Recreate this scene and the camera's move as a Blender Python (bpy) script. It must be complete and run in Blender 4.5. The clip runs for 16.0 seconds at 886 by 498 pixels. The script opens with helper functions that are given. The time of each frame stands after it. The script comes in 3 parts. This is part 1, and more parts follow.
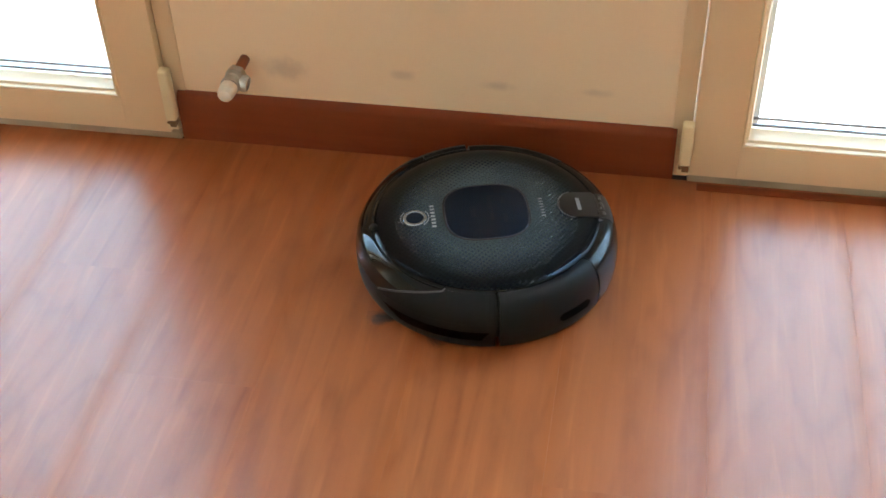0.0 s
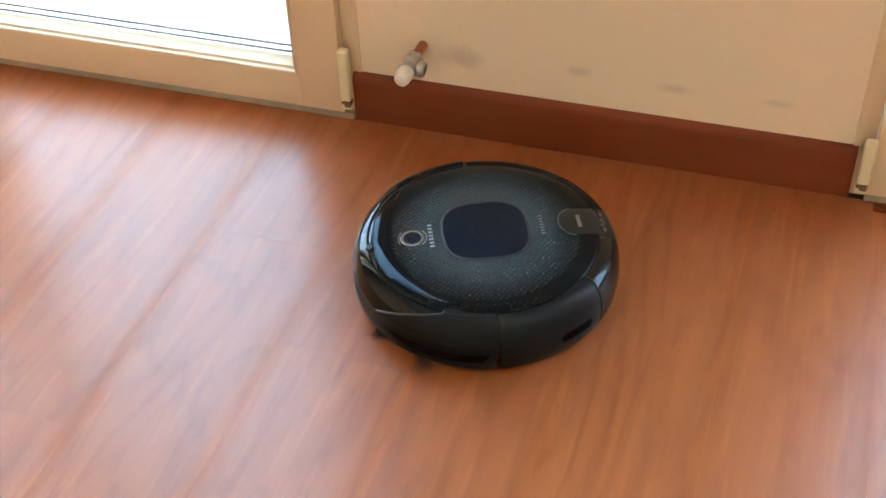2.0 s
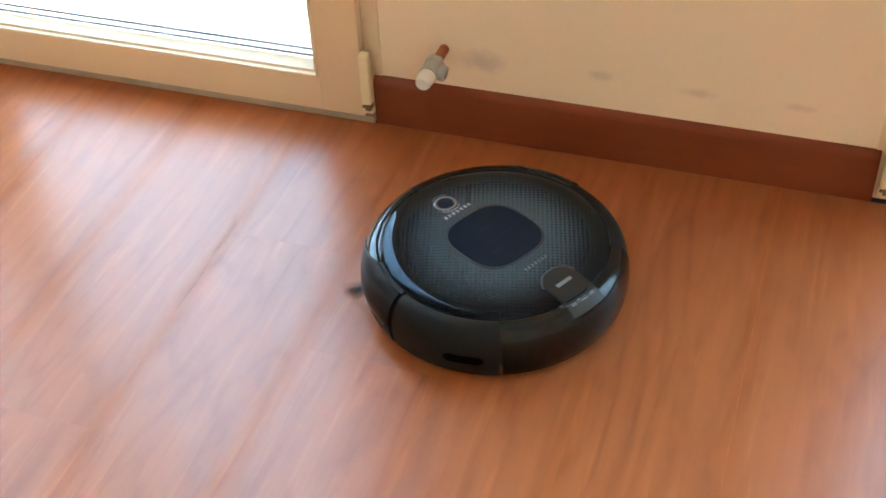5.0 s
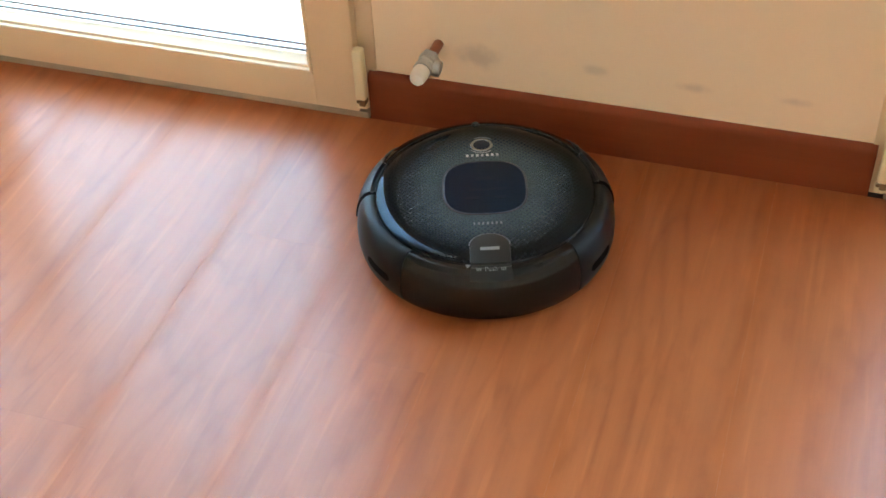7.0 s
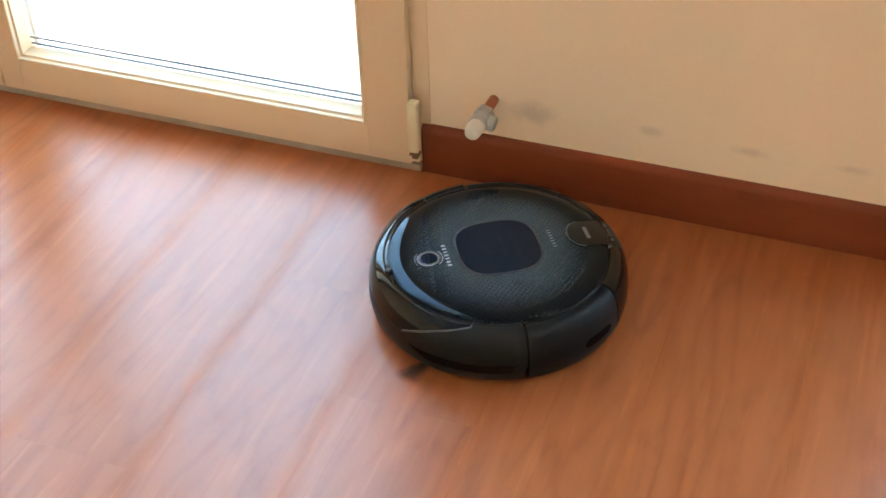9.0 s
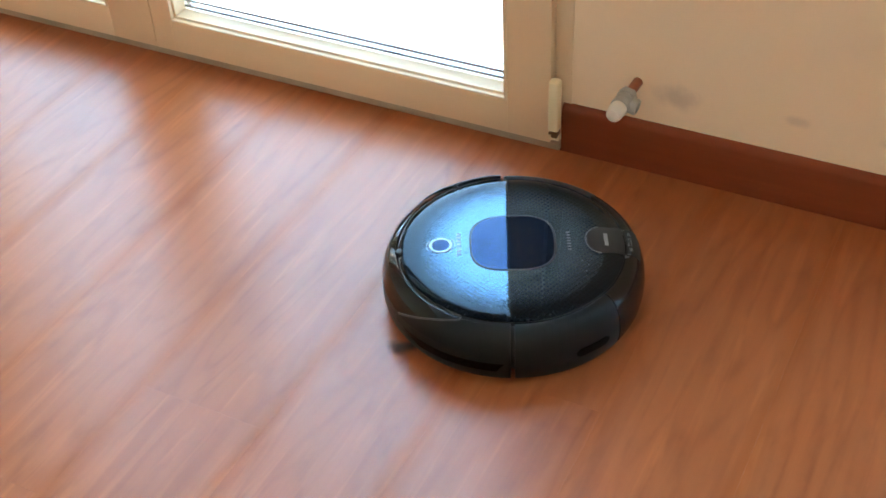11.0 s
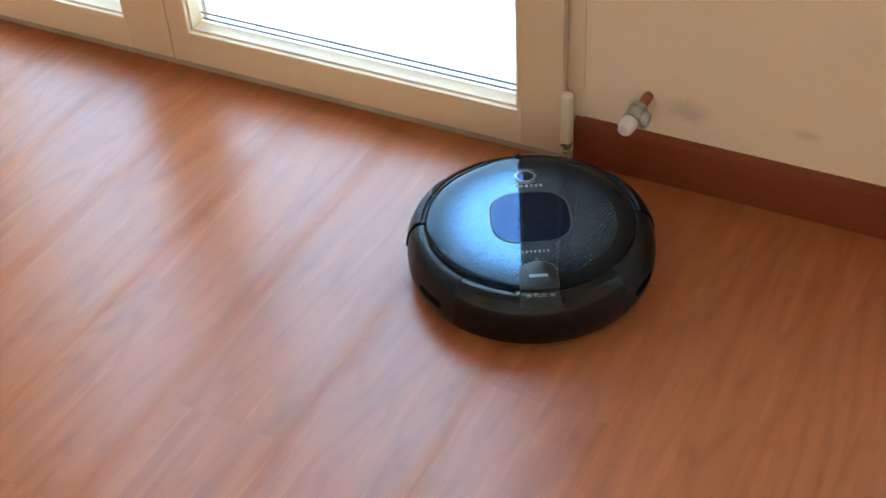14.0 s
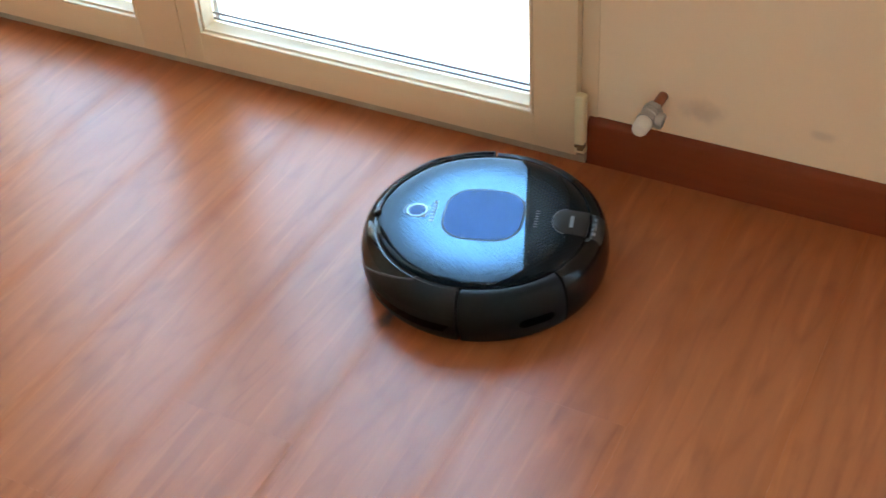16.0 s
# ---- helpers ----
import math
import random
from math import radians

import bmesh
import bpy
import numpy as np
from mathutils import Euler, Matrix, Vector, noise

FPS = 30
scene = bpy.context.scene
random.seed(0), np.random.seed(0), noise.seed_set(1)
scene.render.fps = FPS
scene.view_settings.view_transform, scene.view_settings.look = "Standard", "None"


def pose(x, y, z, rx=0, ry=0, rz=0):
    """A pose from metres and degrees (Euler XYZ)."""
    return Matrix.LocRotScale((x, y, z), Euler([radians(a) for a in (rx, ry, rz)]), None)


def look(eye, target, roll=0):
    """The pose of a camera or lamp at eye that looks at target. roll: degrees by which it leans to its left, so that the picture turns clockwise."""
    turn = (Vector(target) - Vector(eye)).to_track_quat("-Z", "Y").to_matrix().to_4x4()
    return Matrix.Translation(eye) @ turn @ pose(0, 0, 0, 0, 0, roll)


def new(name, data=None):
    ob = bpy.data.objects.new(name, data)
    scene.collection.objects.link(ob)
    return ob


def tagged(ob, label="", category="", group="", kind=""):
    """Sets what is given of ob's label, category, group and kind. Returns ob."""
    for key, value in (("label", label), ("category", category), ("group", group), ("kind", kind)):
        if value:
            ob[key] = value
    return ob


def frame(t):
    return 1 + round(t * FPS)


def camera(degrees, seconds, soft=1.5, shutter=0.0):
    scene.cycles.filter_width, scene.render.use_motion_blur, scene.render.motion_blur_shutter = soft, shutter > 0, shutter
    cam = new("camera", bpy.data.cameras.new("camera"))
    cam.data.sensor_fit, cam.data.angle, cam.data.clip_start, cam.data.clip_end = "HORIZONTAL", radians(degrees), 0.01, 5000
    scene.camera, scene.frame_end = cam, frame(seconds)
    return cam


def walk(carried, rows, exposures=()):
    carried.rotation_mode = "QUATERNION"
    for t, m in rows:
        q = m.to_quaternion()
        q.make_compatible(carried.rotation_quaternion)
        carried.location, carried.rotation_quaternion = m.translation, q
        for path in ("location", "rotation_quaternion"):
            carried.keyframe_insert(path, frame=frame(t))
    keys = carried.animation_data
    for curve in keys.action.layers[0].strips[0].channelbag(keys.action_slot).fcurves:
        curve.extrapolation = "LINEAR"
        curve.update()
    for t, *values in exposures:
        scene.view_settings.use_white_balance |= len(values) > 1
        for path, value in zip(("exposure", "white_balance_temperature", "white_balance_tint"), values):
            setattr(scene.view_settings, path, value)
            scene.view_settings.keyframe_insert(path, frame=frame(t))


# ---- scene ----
cam = camera(38.7, 16.0, soft=1.6, shutter=0.5)
PATH = [
    (0, (0.707, -1.522, 1.171), (0.42, -0.043, -0.144), -1.9),
    (0.5, (0.7, -1.521, 1.167), (0.392, -0.045, -0.148), -1.6),
    (1, (0.687, -1.524, 1.175), (0.314, -0.069, -0.146), -1.6),
    (1.5, (0.676, -1.523, 1.18), (0.202, -0.103, -0.146), -2.5),
    (2, (0.67, -1.527, 1.173), (0.175, -0.107, -0.146), -2.6),
    (2.5, (0.662, -1.528, 1.176), (0.145, -0.118, -0.144), -2.7),
    (3, (0.665, -1.526, 1.186), (0.129, -0.125, -0.136), -3.3),
    (3.5, (0.661, -1.527, 1.18), (0.138, -0.115, -0.137), -2.9),
    (4, (0.658, -1.531, 1.177), (0.139, -0.113, -0.135), -2.8),
    (6.5, (0.657, -1.517, 1.174), (0.15, -0.109, -0.153), -3.2),
    (7, (0.656, -1.515, 1.176), (0.149, -0.108, -0.152), -3.1),
    (7.5, (0.646, -1.514, 1.174), (0.129, -0.096, -0.138), -2.9),
    (8, (0.635, -1.512, 1.168), (0.112, -0.069, -0.113), -2.4),
    (8.5, (0.622, -1.522, 1.169), (0.086, -0.067, -0.094), -1.6),
    (9, (0.626, -1.527, 1.164), (0.06, -0.074, -0.088), -1.8),
    (9.5, (0.621, -1.529, 1.163), (0.004, -0.114, -0.109), -1.8),
    (10, (0.613, -1.53, 1.153), (-0.073, -0.149, -0.121), -1.9),
    (12.5, (0.61, -1.539, 1.218), (-0.137, -0.215, -0.081), -3.7),
    (13, (0.603, -1.543, 1.208), (-0.135, -0.206, -0.084), -3.0),
    (13.5, (0.61, -1.538, 1.205), (-0.14, -0.203, -0.082), -3.6),
    (14, (0.61, -1.535, 1.226), (-0.135, -0.206, -0.07), -3.8),
    (14.5, (0.612, -1.535, 1.213), (-0.136, -0.197, -0.072), -3.7),
    (15, (0.614, -1.539, 1.202), (-0.139, -0.197, -0.076), -3.7),
    (15.5, (0.613, -1.534, 1.208), (-0.14, -0.199, -0.077), -3.9),
    (16, (0.606, -1.53, 1.212), (-0.158, -0.205, -0.076), -4.1),
]
walk(cam, [(t, look(eye, target, roll)) for t, eye, target, roll in PATH],
     exposures=[(0.0, 1.53, 6700, 8), (1.0, 1.60, 6700, 8), (2.5, 1.72, 6700, 8), (9.5, 1.70, 6650, 8), (10.5, 1.57, 6500, 8), (12.3, 1.33, 6300, 8), (16.0, 1.31, 6300, 8)])

# ---- world, daylight, exposure ----
world = bpy.data.worlds.new("sky")
scene.world = world
world.use_nodes = True
wn = world.node_tree
sky = wn.nodes.new("ShaderNodeTexSky")
sky.sky_type = 'NISHITA'
sky.sun_disc = False
sky.sun_elevation = radians(63)
sky.sun_rotation = radians(87)
wn.nodes["Background"].inputs["Strength"].default_value = 0.12
wn.links.new(sky.outputs["Color"], wn.nodes["Background"].inputs["Color"])

sun = new("sun", bpy.data.lights.new("sun", 'SUN'))
sun.data.energy, sun.data.angle, sun.data.color = 5.0, radians(0.5), (1, 0.95, 0.88)
sun.matrix_world = look((4.6, 0.3, 9), (0, 0, 0))

SKY_COLOUR = (0.42, 0.70, 1.0)
SKY_GLOW = 3.7


# ---- material helpers ----
def material(name):
    m = bpy.data.materials.new(name)
    m.use_nodes = True
    n = m.node_tree.nodes
    return m, n, m.node_tree.links, n["Principled BSDF"]


def node(n, kind, **values):
    o = n.new(kind)
    for k, v in values.items():
        o.inputs[k].default_value = v
    return o


def math_node(n, links, op, a, b=None, c=None, clamp=False):
    o = n.new("ShaderNodeMath")
    o.operation, o.use_clamp = op, clamp
    for i, v in enumerate((a, b, c)):
        if v is None:
            continue
        if isinstance(v, (int, float)):
            o.inputs[i].default_value = v
        else:
            links.new(v, o.inputs[i])
    return o.outputs[0]


def mix_colour(n, links, fac, a, b, blend='MIX'):
    o = n.new("ShaderNodeMix")
    o.data_type, o.blend_type = 'RGBA', blend
    for sock, v in ((o.inputs[0], fac), (o.inputs[6], a), (o.inputs[7], b)):
        if isinstance(v, (int, float)):
            sock.default_value = v
        elif isinstance(v, tuple):
            sock.default_value = (*v[:3], 1)
        else:
            links.new(v, sock)
    return o.outputs[2]


def ramp(n, links, fac, stops):
    o = n.new("ShaderNodeMapRange")
    o.interpolation_type = 'SMOOTHSTEP'
    o.inputs[1].default_value, o.inputs[2].default_value, o.inputs[3].default_value, o.inputs[4].default_value = stops
    links.new(fac, o.inputs[0])
    return o.outputs[0]


def bump(n, links, bsdf, height, strength, distance):
    b = n.new("ShaderNodeBump")
    b.inputs["Strength"].default_value, b.inputs["Distance"].default_value = strength, distance
    links.new(height, b.inputs["Height"])
    links.new(b.outputs[0], bsdf.inputs["Normal"])


def noise_node(n, links, vec, scale, detail=3.0, rough=0.5, distortion=0.0):
    o = node(n, "ShaderNodeTexNoise", Scale=scale, Detail=detail, Roughness=rough, Distortion=distortion)
    if vec is not None:
        links.new(vec, o.inputs["Vector"])
    return o.outputs["Fac"]


def plain(name, colour, rough=0.5, metal=0.0, spec=0.5, coat=0.0, wear=0.12, scale=40.0, grain=0.02):
    """A painted or moulded surface: slightly uneven colour and gloss, fine relief."""
    m, n, links, b = material(name)
    pos = n.new("ShaderNodeTexCoord").outputs["Object"]
    big = noise_node(n, links, pos, scale * 0.2, 3)
    small = noise_node(n, links, pos, scale * 6, 4)
    dark = tuple(c * (1 - wear) for c in colour)
    light = tuple(min(1, c * (1 + wear * 0.5)) for c in colour)
    links.new(mix_colour(n, links, big, dark, light), b.inputs["Base Color"])
    links.new(math_node(n, links, 'MULTIPLY_ADD', small, 0.12 * rough, rough * 0.94), b.inputs["Roughness"])
    b.inputs["Metallic"].default_value = metal
    b.inputs["Specular IOR Level"].default_value = spec
    b.inputs["Coat Weight"].default_value = coat
    b.inputs["Coat Roughness"].default_value = 0.04
    bump(n, links, b, small, grain, 0.001)
    return m


def wood(name, light, dark, rough, spread, coat, along="y", figure=1.0):
    """Reddish laminate with long cathedral grain along y, each piece shifted."""
    m, n, links, b = material(name)
    pos = n.new("ShaderNodeNewGeometry").outputs["Position"]
    info = n.new("ShaderNodeObjectInfo").outputs["Random"]
    comb = n.new("ShaderNodeCombineXYZ")
    links.new(math_node(n, links, 'MULTIPLY', info, 37.0), comb.inputs[0])
    links.new(math_node(n, links, 'MULTIPLY', info, 91.0), comb.inputs[1])
    add = n.new("ShaderNodeVectorMath")
    links.new(pos, add.inputs[0])
    links.new(comb.outputs[0], add.inputs[1])

    def stretched(sx, sy, sz):
        s = n.new("ShaderNodeVectorMath")
        s.operation = 'MULTIPLY'
        links.new(add.outputs[0], s.inputs[0])
        s.inputs[1].default_value = (sx, sy, sz) if along == "y" else (sy, sx, sz)
        return s.outputs[0]

    fibre = noise_node(n, links, stretched(420, 9, 420), 1.0, 3, 0.6)
    rings = noise_node(n, links, stretched(6.5, 1.5, 6.5), 1.0, 1.8, 0.42, 0.0)
    wob = noise_node(n, links, stretched(30, 8, 30), 1.0, 3, 0.6)
    phase = math_node(n, links, 'MULTIPLY_ADD', wob, 3.6, math_node(n, links, 'MULTIPLY', rings, 66.0))
    lines = math_node(n, links, 'MULTIPLY_ADD', math_node(n, links, 'SINE', phase), 0.499, 0.501)
    lines = math_node(n, links, 'POWER', lines, 2.6)
    swirl = noise_node(n, links, stretched(11, 2.2, 11), 1.0, 1.5, 0.4, 0.15)
    loops = math_node(n, links, 'MULTIPLY_ADD', math_node(n, links, 'SINE', math_node(n, links, 'MULTIPLY_ADD', wob, 0.7, math_node(n, links, 'MULTIPLY', swirl, 46.0))), 0.499, 0.501)
    loops = math_node(n, links, 'POWER', loops, 5.0)
    cloud = noise_node(n, links, stretched(11, 2.4, 11), 1.0, 3, 0.6)
    strand = noise_node(n, links, stretched(48, 2.2, 48), 1.0, 4, 0.6)
    fleck = noise_node(n, links, stretched(150, 34, 150), 1.0, 3, 0.6)
    blotch = noise_node(n, links, stretched(40, 22, 40), 1.0, 4, 0.6)
    f = math_node(n, links, 'MULTIPLY_ADD', lines, ramp(n, links, cloud, (0.34, 0.66, 0.05 * figure, 0.24 * figure)), 0.02)
    f = math_node(n, links, 'MULTIPLY_ADD', loops, math_node(n, links, 'MULTIPLY', ramp(n, links, blotch, (0.36, 0.60, 0.3, 1.0)), 0.20 * figure), f)
    vein = noise_node(n, links, stretched(55, 3.6, 55), 1.0, 3, 0.55, 0.5)
    f = math_node(n, links, 'SUBTRACT', f, ramp(n, links, vein, (0.52, 0.72, 0.0, 0.30 * figure)))
    f = math_node(n, links, 'MULTIPLY_ADD', fibre, 0.20, f)
    f = math_node(n, links, 'MULTIPLY_ADD', strand, 0.46, math_node(n, links, 'SUBTRACT', f, 0.06))
    f = math_node(n, links, 'ADD', f, ramp(n, links, blotch, (0.58, 0.84, 0.0, 0.16 * figure)))
    f = math_node(n, links, 'ADD', f, ramp(n, links, fleck, (0.62, 0.82, 0.0, 0.14 * figure)))
    f = math_node(n, links, 'MULTIPLY_ADD', cloud, spread, math_node(n, links, 'SUBTRACT', f, spread * 0.35), clamp=True)
    col = mix_colour(n, links, f, light, dark)
    tone = mix_colour(n, links, math_node(n, links, 'MULTIPLY', info, 0.12), col, tuple(c * 0.70 for c in light))
    links.new(tone, b.inputs["Base Color"])
    patch = noise_node(n, links, pos, 5.0, 3, 0.6)
    links.new(math_node(n, links, 'MULTIPLY_ADD', patch, rough * 0.12, rough * 0.95), b.inputs["Roughness"])
    local = n.new("ShaderNodeSeparateXYZ")
    links.new(n.new("ShaderNodeTexCoord").outputs["Object"], local.inputs[0])
    edge = math_node(n, links, 'MULTIPLY_ADD', cloud, 0.012, math_node(n, links, 'ABSOLUTE', local.outputs[0]))
    streak = noise_node(n, links, stretched(3, 3.5, 3), 1.0, 2, 0.5)
    edge = math_node(n, links, 'MULTIPLY_ADD', streak, 0.010, math_node(n, links, 'SUBTRACT', edge, 0.005))
    dull = ramp(n, links, edge, (0.072, 0.106, 1.0, 0.58))
    links.new(math_node(n, links, 'MULTIPLY', dull, coat), b.inputs["Specular IOR Level"])
    bump(n, links, b, math_node(n, links, 'MULTIPLY_ADD', fibre, 0.5, blotch), 0.015, 0.0008)
    return m


def plaster():
    """Cream wall paint, with faint grey scuffs at radiator height."""
    m, n, links, b = material("cream_wall_paint")
    pos = n.new("ShaderNodeNewGeometry").outputs["Position"]
    big = noise_node(n, links, pos, 2.2, 4, 0.6)
    fine = noise_node(n, links, pos, 160, 4, 0.6)
    warp = noise_node(n, links, pos, 28, 3, 0.6)
    col = mix_colour(n, links, big, (0.90, 0.650, 0.428), (0.94, 0.708, 0.482))
    marks = None
    for x, z, rx, rz, k in ((0.178, 0.136, 0.039, 0.021, 0.85), (0.355, 0.142, 0.020, 0.010, 0.6),
                            (0.500, 0.135, 0.030, 0.009, 0.65), (0.640, 0.135, 0.024, 0.008, 0.55)):
        d = n.new("ShaderNodeVectorMath")
        d.operation = 'MULTIPLY_ADD'
        links.new(pos, d.inputs[0])
        d.inputs[1].default_value = (1 / rx, 0, 1 / rz)
        d.inputs[2].default_value = (-x / rx, 0, -z / rz)
        ln = n.new("ShaderNodeVectorMath")
        ln.operation = 'LENGTH'
        links.new(d.outputs[0], ln.inputs[0])
        away = math_node(n, links, 'MULTIPLY_ADD', warp, 1.4, math_node(n, links, 'SUBTRACT', ln.outputs["Value"], 0.7))
        k = ramp(n, links, away, (0.15, 1.25, k, 0.0))
        marks = k if marks is None else math_node(n, links, 'MAXIMUM', marks, k)
    col = mix_colour(n, links, math_node(n, links, 'MULTIPLY', marks, 0.50), col, (0.44, 0.29, 0.21))
    links.new(col, b.inputs["Base Color"])
    b.inputs["Roughness"].default_value = 0.62
    bump(n, links, b, math_node(n, links, 'MULTIPLY_ADD', fine, 0.4, big), 0.06, 0.003)
    return m


def glass():
    m, n, links, b = material("window_glass")
    n.remove(b)
    clear, gloss, mix = n.new("ShaderNodeBsdfTransparent"), n.new("ShaderNodeBsdfGlossy"), n.new("ShaderNodeMixShader")
    gloss.inputs["Roughness"].default_value = 0.01
    facing = n.new("ShaderNodeLayerWeight").outputs["Facing"]
    links.new(math_node(n, links, 'MULTIPLY_ADD', math_node(n, links, 'POWER', facing, 5.0), 0.5, 0.02), mix.inputs[0])
    links.new(clear.outputs[0], mix.inputs[1])
    links.new(gloss.outputs[0], mix.inputs[2])
    links.new(mix.outputs[0], n["Material Output"].inputs["Surface"])
    return m


def lid_lacquer():
    """Black gloss with a blue metallic print that fades in a halftone of dark dots towards the rim."""
    m, n, links, b = material("blue_black_lacquer")
    pos = n.new("ShaderNodeTexCoord").outputs["Object"]
    sep = n.new("ShaderNodeSeparateXYZ")
    links.new(pos, sep.inputs[0])
    x, y = sep.outputs[0], sep.outputs[1]
    r = math_node(n, links, 'SQRT', math_node(n, links, 'ADD', math_node(n, links, 'MULTIPLY', x, x), math_node(n, links, 'MULTIPLY', y, y)))
    halo = ramp(n, links, r, (0.080, 0.140, 1.0, 0.08))
    pitch = 0.0082
    dots = None
    for off in (0.0, 0.5):
        fx = math_node(n, links, 'FRACT', math_node(n, links, 'MULTIPLY_ADD', x, 1 / pitch, 50 + off))
        fy = math_node(n, links, 'FRACT', math_node(n, links, 'MULTIPLY_ADD', y, 1 / pitch, 50 + off))
        ax, ay = math_node(n, links, 'SUBTRACT', fx, 0.5), math_node(n, links, 'SUBTRACT', fy, 0.5)
        d = math_node(n, links, 'SQRT', math_node(n, links, 'ADD', math_node(n, links, 'MULTIPLY', ax, ax), math_node(n, links, 'MULTIPLY', ay, ay)))
        dots = d if dots is None else math_node(n, links, 'MINIMUM', dots, d)
    size = ramp(n, links, r, (0.055, 0.120, 0.12, 0.25))
    dot = ramp(n, links, math_node(n, links, 'SUBTRACT', dots, size), (-0.05, 0.05, 1.0, 0.0))
    ring = ramp(n, links, r, (0.050, 0.064, 0.0, 1.0))
    dot = math_node(n, links, 'MULTIPLY', dot, ring)
    b.inputs["Base Color"].default_value = (0.002, 0.0025, 0.003, 1)
    foil = n.new("ShaderNodeBsdfPrincipled")
    foil.inputs["Base Color"].default_value = (0.120, 0.235, 0.370, 1)
    foil.inputs["Metallic"].default_value = 1.0
    foil.inputs["Roughness"].default_value = 0.035
    ink = n.new("ShaderNodeBsdfPrincipled")
    links.new(mix_colour(n, links, dot, (0.031, 0.050, 0.074), (0.026, 0.042, 0.062)), ink.inputs["Base Color"])
    ink.inputs["Roughness"].default_value = 0.05
    ink.inputs["Specular IOR Level"].default_value = 0.12
    printed = n.new("ShaderNodeMixShader")
    links.new(math_node(n, links, 'MULTIPLY_ADD', dot, -0.27, 0.48), printed.inputs[0])
    links.new(ink.outputs[0], printed.inputs[1])
    links.new(foil.outputs[0], printed.inputs[2])
    layers = n.new("ShaderNodeMixShader")
    links.new(halo, layers.inputs[0])
    links.new(b.outputs[0], layers.inputs[1])
    links.new(printed.outputs[0], layers.inputs[2])
    links.new(layers.outputs[0], n["Material Output"].inputs["Surface"])
    b.inputs["Specular IOR Level"].default_value = 0.12
    dust = noise_node(n, links, pos, 240, 4, 0.7)
    links.new(math_node(n, links, 'MULTIPLY_ADD', dust, 0.03, 0.025), b.inputs["Roughness"])
    return m


M_PLASTER = plaster()
M_CEIL = plain("white_ceiling_paint", (0.86, 0.83, 0.78), 0.8, wear=0.05, scale=8)
M_FLOOR = wood("cherry_laminate", (0.465, 0.138, 0.044), (0.255, 0.064, 0.0195), 0.30, 0.30, 0.51)
M_SKIRT = wood("cherry_skirting", (0.265, 0.062, 0.022), (0.155, 0.033, 0.012), 0.42, 0.2, 0.22, "x", 0.35)
M_UNDER = plain("dark_underlay", (0.06, 0.03, 0.02), 0.9)
M_DOOR = plain("cream_door_paint", (0.87, 0.632, 0.395), 0.36, wear=0.07, scale=14, grain=0.03)
M_HINGE = plain("ivory_plastic", (0.86, 0.70, 0.44), 0.34, wear=0.06)
M_THRESH = plain("worn_wooden_threshold", (0.52, 0.39, 0.27), 0.6, wear=0.45, scale=60)
# grey of the spacer's reflection, painted on bars before the pane
M_SPACER_REFLECTION = plain("grey_spacer_reflection", (0.45, 0.47, 0.50), 0.4, metal=0.6)
M_ALU = plain("pale_aluminium", (0.80, 0.82, 0.84), 0.45, metal=0.2)
M_GLASS = glass()
M_COPPER = plain("painted_copper", (0.36, 0.12, 0.06), 0.42, metal=0.45, wear=0.4, scale=120)
M_NICKEL = plain("nickel_plating", (0.52, 0.52, 0.50), 0.32, metal=0.85, wear=0.35, scale=150)
M_CAP = plain("ivory_cap", (0.80, 0.72, 0.62), 0.45, wear=0.08, scale=120)
M_BRASS = plain("rusty_steel", (0.27, 0.16, 0.08), 0.5, metal=0.5, wear=0.4, scale=200)
M_BLACK = plain("black_plastic", (0.005, 0.005, 0.005), 0.5, spec=0.3)
M_SHELL = plain("charcoal_plastic", (0.0085, 0.0094, 0.0106), 0.38, spec=0.19, wear=0.15, grain=0.04, scale=60)
M_GLOSS = plain("piano_black_plastic", (0.002, 0.002, 0.002), 0.05, spec=0.36, wear=0.1, grain=0.0)
M_STRIP = plain("black_sensor_strip", (0.002, 0.002, 0.002), 0.2, spec=0.10, wear=0.1, grain=0.0)
# the darkness inside the side recesses, as a near-black colour
M_RECESS_SHADE = plain("recess_shade_black", (0.001, 0.001, 0.001), 0.7, spec=0.05)
# paler than the shell: the crease's highlight is put into this grey
M_CREASE_GLINT = plain("crease_glint_grey", (0.080, 0.082, 0.082), 0.34, spec=0.4)
M_BIN = plain("smoked_plastic", (0.007, 0.006, 0.0055), 0.17, spec=0.30, wear=0.2, grain=0.02)
M_LATCH = plain("dark_grey_latch", (0.020, 0.0185, 0.017), 0.32, spec=0.28, wear=0.1)
M_SILVER = plain("silver_print", (0.25, 0.26, 0.27), 0.4, wear=0.05)
M_DIM = plain("grey_print", (0.11, 0.12, 0.13), 0.4, wear=0.05)
M_RING = plain("steel_blue_ring", (0.28, 0.33, 0.38), 0.16, metal=0.8)
M_DISPLAY = plain("display_glass", (0.016, 0.033, 0.076), 0.03, metal=0.8, spec=0.2, wear=0.05, grain=0.0)
M_DISPLAY_EDGE = plain("display_edge", (0.10, 0.115, 0.14), 0.25, metal=0.4)
M_DIGIT = plain("faint_digits", (0.015, 0.032, 0.074), 0.05, metal=0.8)
M_BRISTLE = plain("dark_bristle", (0.03, 0.026, 0.026), 0.7)
M_SKY, sn, sl, sb = material("bright_sky")
sb.inputs["Base Color"].default_value = (0, 0, 0, 1)
sb.inputs["Specular IOR Level"].default_value = 0
sb.inputs["Emission Color"].default_value = (*SKY_COLOUR, 1)
